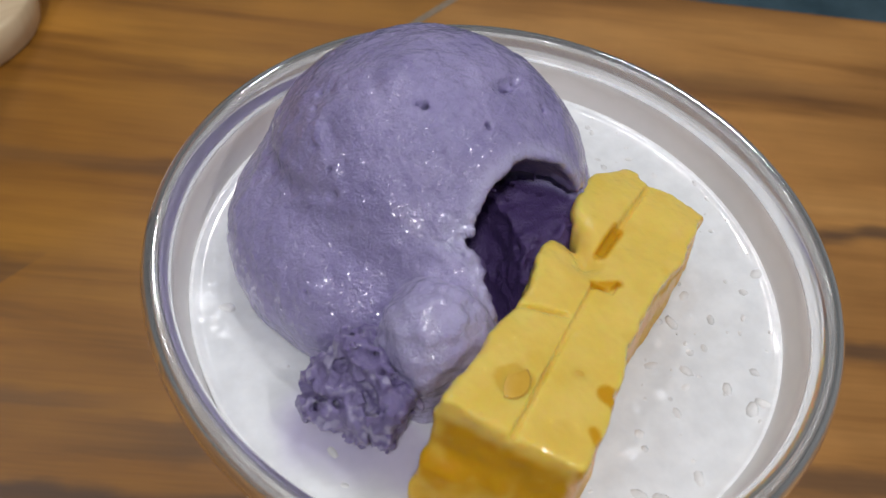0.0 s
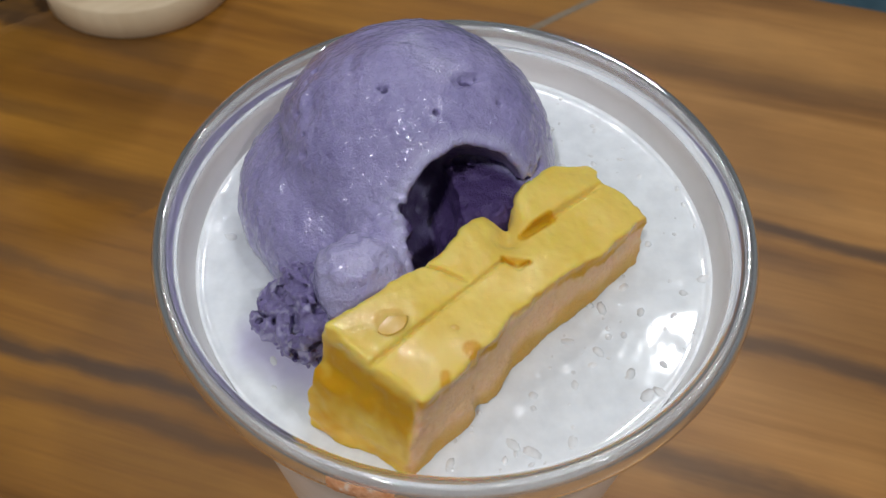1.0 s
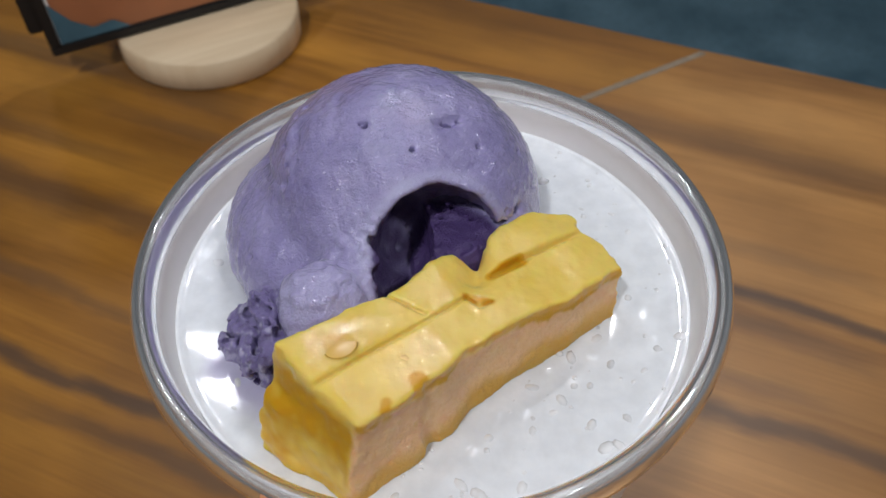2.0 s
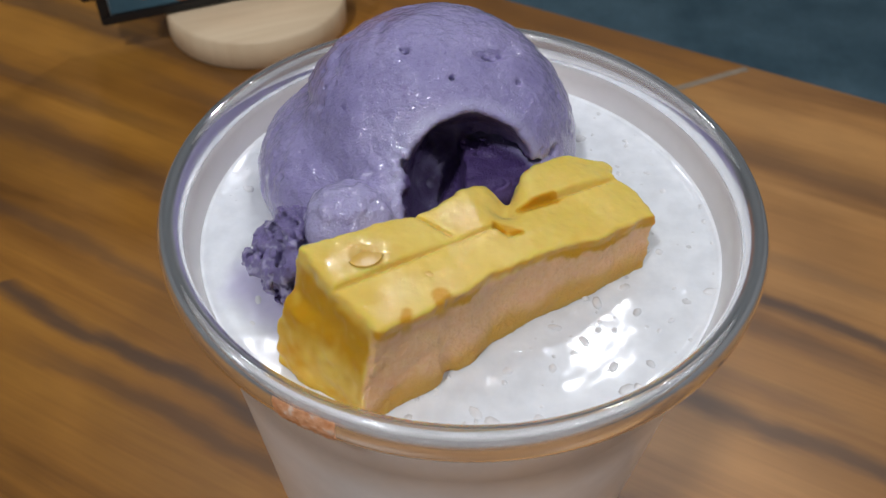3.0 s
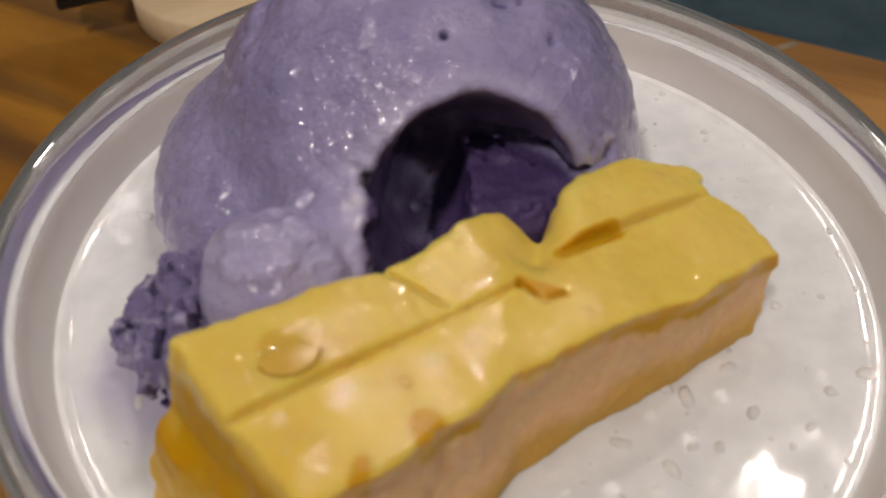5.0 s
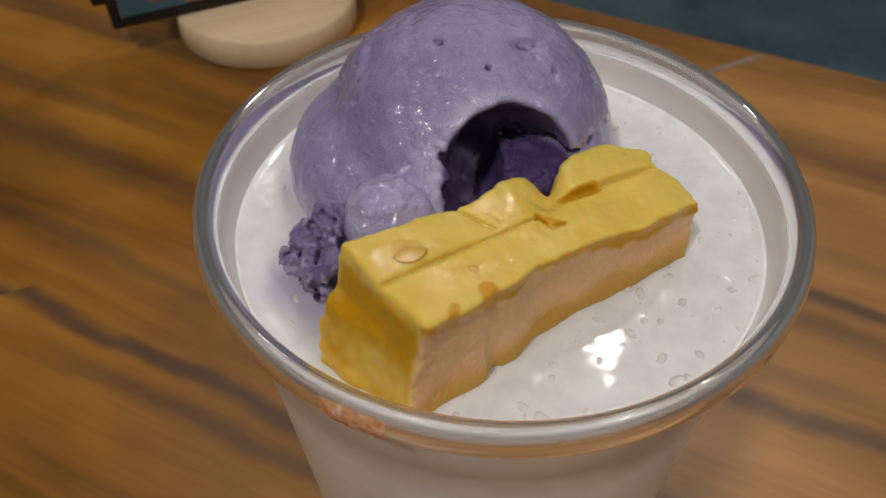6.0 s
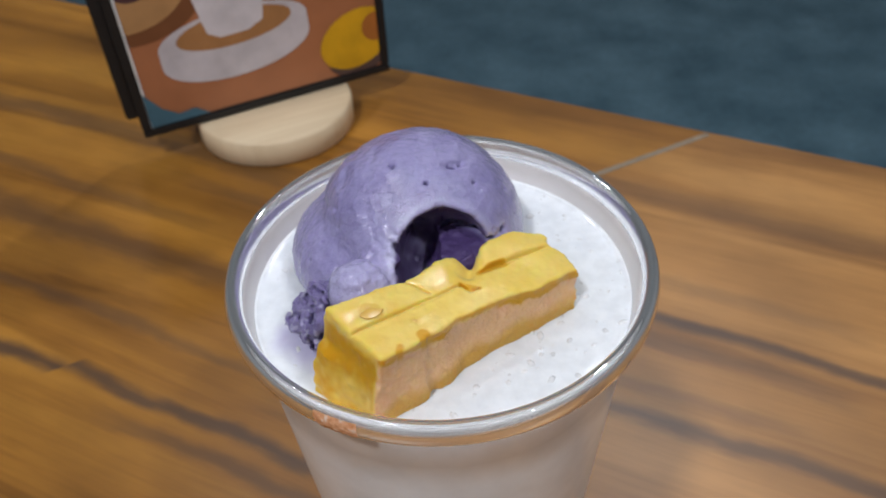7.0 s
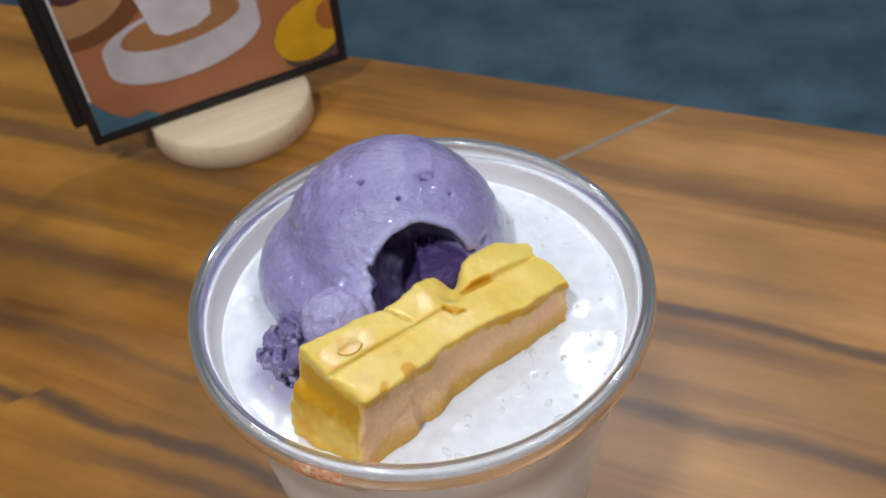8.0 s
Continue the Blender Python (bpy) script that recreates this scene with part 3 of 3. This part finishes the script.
def ube_ice_cream():
    root = tagged(new("ube_ice_cream"), "bitten scoop of purple ube ice cream floating in the milk", "ice cream")
    root.location = (0, 0, RIM_Z)
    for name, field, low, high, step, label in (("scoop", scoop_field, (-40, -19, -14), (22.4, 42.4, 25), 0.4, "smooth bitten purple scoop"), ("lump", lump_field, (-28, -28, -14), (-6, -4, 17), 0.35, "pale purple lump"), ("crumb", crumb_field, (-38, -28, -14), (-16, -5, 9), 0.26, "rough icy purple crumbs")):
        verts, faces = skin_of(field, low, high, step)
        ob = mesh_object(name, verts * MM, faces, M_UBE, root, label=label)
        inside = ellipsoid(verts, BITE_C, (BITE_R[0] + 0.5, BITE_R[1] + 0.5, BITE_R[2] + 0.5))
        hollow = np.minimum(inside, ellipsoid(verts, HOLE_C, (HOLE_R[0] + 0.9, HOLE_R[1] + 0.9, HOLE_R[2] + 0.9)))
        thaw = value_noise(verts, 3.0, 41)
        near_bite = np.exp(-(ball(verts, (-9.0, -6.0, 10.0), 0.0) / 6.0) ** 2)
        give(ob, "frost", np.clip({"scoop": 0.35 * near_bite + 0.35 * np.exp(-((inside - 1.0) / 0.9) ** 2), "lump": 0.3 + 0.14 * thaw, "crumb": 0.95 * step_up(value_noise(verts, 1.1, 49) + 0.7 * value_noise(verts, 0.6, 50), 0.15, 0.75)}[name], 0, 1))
        # paints shade into the bite and hole; the crumb gets one even darker tone
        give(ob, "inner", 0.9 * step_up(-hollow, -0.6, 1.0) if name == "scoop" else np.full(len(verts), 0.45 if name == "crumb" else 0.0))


ube_ice_cream()

# corners of the flan: back left, front left, front right, back right
FLAN_TOP = [(-23.3, -27.4, 12.6), (-10.7, -40.4, 10.6), (29.9, -6.3, 3.8), (23.9, 5.2, 3.8)]
FLAN_LOW = [(-27.6, -31.0, -12.0), (-15.2, -41.2, -12.0), (30.4, -9.8, -12.0), (23.6, 4.2, -12.0)]


def flan_sides():
    top, low = [np.array(c, float) for c in FLAN_TOP], [np.array(c, float) for c in FLAN_LOW]
    middle = (sum(top) + sum(low)) / 8
    quads = [(top[0], top[1], top[2], top[3]), (top[0], top[1], low[1], low[0]), (top[1], top[2], low[2], low[1]), (top[2], top[3], low[3], low[2]), (top[3], top[0], low[0], low[3])]
    out = []
    for a, b, c, d in quads:
        n = np.cross(c - a, d - b)
        n /= np.linalg.norm(n)
        m = (a + b + c + d) / 4
        if n @ (m - middle) < 0:
            n = -n
        out.append((m, n))
    return out


def segment_wall(p, a, b):
    """Distance to the upright strip over the line a-b, in plan."""
    a, b = np.array(a, float), np.array(b, float)
    t = np.clip((p[:, :2] - a) @ (b - a) / ((b - a) @ (b - a)), 0, 1)
    return np.linalg.norm(p[:, :2] - a - t[:, None] * (b - a), axis=1)


FLAN_PLANES = flan_sides()
LINE_A, LINE_B = (-17.5, -33.8), (5.6, -15.1)


def flan_field(p):
    planes = [(p - m) @ n for m, n in FLAN_PLANES]
    top, left, front, right, back = planes
    # the strip behind the long crack stands a little higher
    way = np.array(LINE_B) - np.array(LINE_A)
    behind = (way[0] * (p[:, 1] - LINE_A[1]) - way[1] * (p[:, 0] - LINE_A[0])) / np.linalg.norm(way)
    along = ((p[:, :2] - np.array(LINE_A)) @ way) / np.linalg.norm(way)
    strip = np.array((15.5, 10.7)) / 18.83
    over = strip[0] * (p[:, 1] + 11.0) - strip[1] * (p[:, 0] - 8.8)
    top = top - 0.45 * step_up(behind, -0.2, 0.3) * (1 - step_up(along, 28, 31))
    top = top - 0.7 * step_up(behind, -3.0, 6.0) * (1 - step_up(along, 4, 24))
    top = top - 0.7 * step_up(behind, 0.5, 7.0) * step_up(along, 17.5, 26) * (1 - step_up(along, 31.0, 34.5))
    top = top - 0.9 * step_up(over, 0.0, 0.7) * step_up(along, 36, 38.5) * (1 - 0.4 * step_up(along, 48, 56))
    top = top + 1.7 * np.exp(-(segment_wall(p, (7.4, -5.0), (6.4, -11.5)) / 1.9) ** 2)
    # the edges and the corner at the far end sag
    top = top + 0.25 * value_noise(p, 7.0, 20) + 0.08 * value_noise(p, 2.6, 29) + 0.4 * step_up(along, 50, 58)
    left = left - 1.3 * step_up(-p[:, 2], -6.5, -3.5) * step_up(behind, -4, 5) + 0.5 * step_up(p[:, 2], 2.0, 6.0) + 0.35 * value_noise(p, 5.0, 21) + 0.22 * value_noise(p, 1.7, 28)
    front = front + 0.35 * value_noise(p, 5.0, 22) + 0.2 * value_noise(p, 2.4, 19) + 0.16 * value_noise(p, 1.1, 23) - 0.6 * step_up(-p[:, 2], -1.0, 6.0) - 0.6 * (1 - step_up(along, 12.5, 13.5)) + 1.2 * step_up(along, 17.0, 23.0) * (1 - step_up(along, 26, 44))
    right = right + 0.7 * value_noise(p, 2.2, 24) + 0.6 * value_noise(p, 1.0, 35) - 1.2 * step_up(-p[:, 1], -1.0, 0.4)
    back = back + 0.5 * value_noise(p, 5.0, 25) + 0.4 * value_noise(p, 2.0, 36)
    back = back - 2.0 * step_up(along, 21, 30) * (1 - step_up(along, 33.0, 35.0)) + 1.2 * np.exp(-((along - 35.2) / 1.4) ** 2) - 2.9 * step_up(along, 36.0, 44.0) * (1 - step_up(along, 50, 58))
    d = smooth_max(top, left, 1.1)
    d = smooth_max(d, right, 0.8)
    d = smooth_max(d, back, 1.2)
    d = smooth_max(d, front + 0.3 * value_noise(p, 3.2, 39) * step_up(planes[0], -3.0, -0.5), 0.6)
    d = smooth_max(d, -p[:, 2] - 12.0, 0.5)
    for a, b, w, deep in ((LINE_A, (5.0, -15.6), 0.22, 0.45), ((9.2, -10.8), (24.3, -0.3), 0.25, 0.5), ((5.0, -15.6), (6.9, -17.2), 0.3, 0.9), ((6.9, -17.2), (8.8, -16.2), 0.3, 0.7), ((9.6, -10.4), (14.0, -7.4), 0.55, 0.9), ((-7.8, -16.3), (-1.5, -19.6), 0.3, 0.3)):
        d = smooth_max(d, np.minimum(w - segment_wall(p, a, b), planes[0] + deep), 0.3)
    # a notch in the long cut side and one in the corner at the far end
    d = smooth_max(d, -capsule(p, (-2.2, -34.4, 12.0), (-0.6, -33.2, -10.0), 1.2) + 0.5 * value_noise(p, 2.0, 26), 0.5)
    d = smooth_max(d, -capsule(p, (26.2, 2.0, 9.0), (26.2, 2.0, 1.0), 1.4) + 0.4 * value_noise(p, 1.4, 48), 0.4)
    return d + 0.06 * value_noise(p, 0.9, 27)


def leche_flan():
    verts, faces = skin_of(flan_field, (-33, -47, -13), (34, 12, 17), 0.34)
    root = tagged(new("leche_flan"), "thick golden slice of syrupy leche flan lying on the milk", "custard")
    ob = mesh_object("custard", at_rim(verts), faces, M_FLAN, root)
    planes = [(verts - m) @ n for m, n in FLAN_PLANES]
    deep = -planes[0]
    on_front = step_up(planes[2] - planes[1] + 0.5 * value_noise(verts, 2.0, 51), -0.4, 0.6) * step_up(planes[2], -4.5, -3.0)
    on_left = step_up(planes[1] - planes[2] + 0.5 * value_noise(verts, 2.0, 51), -0.4, 0.6) * step_up(planes[1], -5.0, -3.5)
    cut = on_front * step_up(deep + 0.7 * value_noise(verts, 1.6, 30), 0.9, 2.2)
    give(ob, "cut", cut)
    hole = np.maximum(step_up(-ellipsoid(verts, (-13.4, -27.0, 11.5), (2.7, 2.2, 4.0)) + 0.25 * value_noise(verts, 1.2, 56), -0.25, 0.35), 0.5 * step_up(-ellipsoid(verts, (-4.6, -27.8, 10.0), (1.3, 1.0, 4.0)), -0.4, 0.5))
    edge = on_front * step_up(deep, 0.2, 0.7) * (1 - step_up(deep + 1.1 * value_noise(verts, 4.0, 37) + 0.5 * value_noise(verts, 0.9, 52), 1.5, 2.6))
    cracks = np.zeros(len(verts))
    for a, b, w in (((5.0, -15.6), (8.8, -16.4), 0.5), ((9.2, -10.8), (14.5, -7.2), 0.9), ((-1.4, -34.0), (-2.6, -31.5), 1.3), ((-7.2, -36.8), (-7.0, -35.4), 0.6)):
        cracks = np.maximum(cracks, step_up(-segment_wall(verts, a, b), -w - 0.4, -w + 0.2) * step_up(planes[0], -4, -1))
    left = on_left * step_up(deep, 0.6, 2.5) * np.clip(0.85 + 0.45 * value_noise(verts, 3.0, 32) + 0.25 * value_noise(verts, 1.3, 38) - 0.4 * step_up(-verts[:, 2], -5, 0), 0, 1)
    stain = 0.2 * step_up(value_noise(verts, 3.0, 33), 0.2, 0.8) * (1 - cut)
    give(ob, "wet", 0.08 + 0.92 * step_up(planes[0], -2.2, -0.9))
    low = 0.6 * on_front * step_up(-verts[:, 2] + 1.5 * value_noise(verts, 5.0, 34), 1.5, 5.5)
    give(ob, "syrup", np.clip(1.2 * np.maximum.reduce([0.45 * hole, edge, 0.9 * cracks, left, stain, low]), 0, 1))
    m, nodes, links, sh = material("amber_syrup")
    n = noise_node(nodes, links, coords(nodes, links), 400.0, 3.0)
    links.new(ramp(nodes, links, n, [(0.3, (0.60, 0.33, 0.03)), (0.7, (0.68, 0.41, 0.06))]), sh.inputs["Base Color"])
    setv(sh, Roughness=0.28)
    m0, n0 = FLAN_PLANES[0]
    for x, y, rx, ry, turn in ((-13.4, -27.0, 2.7, 2.0, 0.7), (-4.6, -27.8, 0.9, 0.7, 0.2)):
        points, quads = lathe([(0.0, -0.3), (0.9, -0.3)] + [(k / 8, 0.16 * (1 - (k / 8) ** 2) - 0.06) for k in range(8, -1, -1)], 28)
        q = np.array(points) * np.array((rx, ry, 0.9))
        q = np.stack([q[:, 0] * math.cos(turn) - q[:, 1] * math.sin(turn), q[:, 0] * math.sin(turn) + q[:, 1] * math.cos(turn), q[:, 2]], -1)
        q[:, 2] -= (q[:, 0] * n0[0] + q[:, 1] * n0[1]) / n0[2]
        z = m0[2] - ((x - m0[0]) * n0[0] + (y - m0[1]) * n0[1]) / n0[2]
        near = (np.abs(verts[:, 0] - x) < 1) & (np.abs(verts[:, 1] - y) < 1) & (verts[:, 2] > z - 3)
        z = verts[near, 2].mean() if near.any() else z
        mesh_object("syrup_pool", at_rim(q + np.array((x, y, z))), quads, m, root, label="amber syrup pool")


leche_flan()


def blob(points, faces, centre, size, rnd):
    """Add one lumpy flattened pebble to the lists."""
    start, n, m = len(points), 7, 5
    turn = rnd.uniform(0, 6.28)
    for j in range(m + 1):
        th = math.pi * j / m
        for k in range(n):
            a = 2 * math.pi * k / n
            g = 1 + 0.18 * rnd.uniform(-1, 1)
            x, y, z = size[0] * math.sin(th) * math.cos(a) * g, size[1] * math.sin(th) * math.sin(a) * g, size[2] * math.cos(th)
            points.append((centre[0] + x * math.cos(turn) - y * math.sin(turn), centre[1] + x * math.sin(turn) + y * math.cos(turn), centre[2] + z))
    for j in range(m):
        for k in range(n):
            a, b = start + j * n + k, start + j * n + (k + 1) % n
            faces.append((a, a + n, b + n, b))


def shaved_ice():
    rnd = random.Random(11)
    points, faces = [], []
    while len(faces) < 35 * 340:
        r, a = 44.5 * math.sqrt(rnd.random()), rnd.uniform(0, 6.28)
        x, y = r * math.cos(a), r * math.sin(a)
        if x < -10 and rnd.random() < 0.85:
            continue
        s = 0.25 + 0.75 * rnd.random() ** 2
        blob(points, faces, (x, y, -7.66 + rnd.uniform(-0.15, 0.1)), (s * rnd.uniform(1, 1.9), s, 0.38 * s + 0.12), rnd)
    ob = mesh_object("shaved_ice", at_rim(points), faces, M_PEARL)
    ob.visible_shadow = False
    return tagged(ob, "scattered translucent chips of shaved ice in the milk", "ice chips", kind="stuff")


shaved_ice()


def bubble(x, y, r):
    prof = [(r * math.cos(math.radians(a)), r * math.sin(math.radians(a))) for a in range(0, 91, 10)]
    v, f = lathe(prof, 24)
    ob = mesh_object("bubble", np.array(v) * MM, f, M_BUBBLE)
    ob.location = at_rim((x, y, -7.5))
    ob.visible_shadow = False
    return tagged(ob, "small clear air bubble on the milk", "bubble", "bubbles on the milk")


for bx, by, br in ((-42.2, 9.0, 1.4), (-43.3, 6.3, 0.75), (-41.1, 5.9, 0.65), (-40.3, 11.5, 0.6), (-41.9, 4.1, 0.55), (-43.6, 12.0, 0.5), (-39.3, 16.1, 0.5), (-40.6, 2.6, 0.7), (14.0, -27.5, 0.7), (5.0, -33.5, 0.8), (22.0, -22.0, 0.6), (37.0, -14.0, 0.5), (26.0, -17.0, 0.65), (9.5, -28.0, 0.6), (18.5, -19.5, 0.5)):
    bubble(bx, by, br)

# ---- the card stand ----
BASE_C, BASE_R, BASE_H = Vector((-0.110, 0.2870)), 0.0382, 0.0130
CARD_TURN, CARD_H, CARD_SCALE = 0.468, 0.176, 1.217


def ellipse(cx, cz, rx, rz, a0=0, a1=360, steps=40, tilt=0.0):
    out = []
    for k in range(steps + (a1 - a0 < 360)):
        a = math.radians(a0 + (a1 - a0) * k / steps)
        x, z = rx * math.cos(a), rz * math.sin(a)
        out.append((cx + x * math.cos(tilt) - z * math.sin(tilt), cz + x * math.sin(tilt) + z * math.cos(tilt)))
    return out


def card_stand():
    root = tagged(new("card_stand"), "black-framed picture card upright in a round pale wooden base", "table card")
    root.matrix_world = pose(BASE_C.x, BASE_C.y, 0, 0, 0, math.degrees(CARD_TURN)) @ Matrix.Scale(CARD_SCALE, 4)
    r, h = BASE_R, BASE_H
    v, f = lathe([(0, 0), (r - 0.0008, 0), (r, 0.0008), (r, h - 0.0012), (r - 0.0012, h), (0, h)], 96)
    mesh_object("base", v, f, M_BEECH, root, label="round pale beech disc")
    x0, x1, z0, z1, b = -0.0634, 0.0612, h + 0.0005, h + CARD_H, 0.0042
    frame_part = part("frame", box(x0 - 0.0050, x1 - 0.001, -0.0005, 0.010, z0 + 0.010, z1, 0.0006), M_BLACK, root, "black backing board")
    for nm, dims in (("bottom_bar", (x0, x1, -0.0035, -0.0005, z0, z0 + b)), ("top_bar", (x0, x1, -0.0035, -0.0005, z1 - b, z1)), ("side_bar", (x0, x0 + b, -0.0035, -0.0005, z0 + b, z1 - b)), ("side_bar", (x1 - b, x1, -0.0035, -0.0005, z0 + b, z1 - b))):
        part(nm, box(*dims, 0.0006), M_BLACK, root, "black frame bar")
    pic = tagged(part("picture", box(x0 + b, x1 - b, -0.0022, -0.0012, z0 + b, z1 - b), plain("print_terracotta", (0.44, 0.17, 0.075), 0.4, 0, 0, 25), root), "printed dessert photo in warm browns")
    part("paper_edge", box(x0 + b, x0 + b + 0.0012, -0.0028, -0.0022, z0 + b, z1 - b), plain("white_paper", (0.75, 0.74, 0.73), 0.6), root, "white paper edge")
    layer = [0]

    def patch(name, outline, colour, rough=0.4):
        """A flat printed shape, kept inside the frame."""
        layer[0] += 1
        y = -0.0022 - 0.00006 * layer[0]
        lo_x, hi_x, lo_z = x0 + b + 0.0002, x1 - b - 0.0002, z0 + b + 0.0002
        bm = bmesh.new()
        bm.faces.new([bm.verts.new((min(max(x, lo_x), hi_x), y, max(z, lo_z))) for x, z in outline])
        part(name, bm, plain("print_" + name, colour, rough, 0, 0, 60), pic)

    zb = z0
    patch("far_table", [(x0, zb + 0.052), (x0 + 0.05, zb + 0.066), (x1, zb + 0.062), (x1, z1 - b), (x0, z1 - b)], (0.36, 0.16, 0.08))
    patch("plate_shade", ellipse(x0 + 0.016, zb + 0.060, 0.026, 0.015, tilt=0.2), (0.20, 0.075, 0.03))
    patch("far_plate", ellipse(x0 + 0.012, zb + 0.066, 0.024, 0.015, tilt=0.2), (0.50, 0.27, 0.11))
    patch("far_fruit", ellipse(x0 + 0.012, zb + 0.071, 0.009, 0.007), (0.08, 0.035, 0.04))
    patch("bowl", ellipse(x0 + 0.0515, zb + 0.0325, 0.0350, 0.0135, 180, 360, 24, 0.05) + ellipse(x0 + 0.0515, zb + 0.0405, 0.0350, 0.0115, 0, 180, 24, 0.05), (0.64, 0.59, 0.62))
    patch("biscuit_bed", ellipse(x0 + 0.0520, zb + 0.0425, 0.0270, 0.0080, tilt=0.05), (0.42, 0.20, 0.075))
    patch("tumbler", [(x0 + 0.0395, zb + 0.0425), (x0 + 0.045, zb + 0.0395), (x0 + 0.058, zb + 0.040), (x0 + 0.0655, zb + 0.0435), (x0 + 0.0715, zb + 0.078), (x0 + 0.033, zb + 0.076)], (0.70, 0.65, 0.68))
    patch("purple_scoop", ellipse(x0 + 0.052, zb + 0.084, 0.0185, 0.011), (0.10, 0.06, 0.16))
    patch("leaf", [(x1 - 0.020, zb + 0.056), (x1, zb + 0.050), (x1, zb + 0.10), (x1 - 0.017, zb + 0.10)], (0.16, 0.20, 0.09))
    patch("shade", ellipse(x1 - 0.015, zb + 0.012, 0.016, 0.009, tilt=0.1), (0.10, 0.06, 0.055))
    patch("mango", ellipse(x1 - 0.0155, zb + 0.022, 0.0195, 0.0145, tilt=0.35), (0.72, 0.39, 0.01))
    patch("mango_core", ellipse(x1 - 0.005, zb + 0.026, 0.0075, 0.0075, tilt=0.2), (0.44, 0.15, 0.03))
    patch("cloth", [(x0, zb), (x0 + 0.032, zb + 0.004), (x0 + 0.026, zb + 0.009), (x0 + 0.018, zb + 0.008), (x0 + 0.011, zb + 0.013), (x0, zb + 0.022)], (0.06, 0.15, 0.21))
    return frame_part


card_stand()
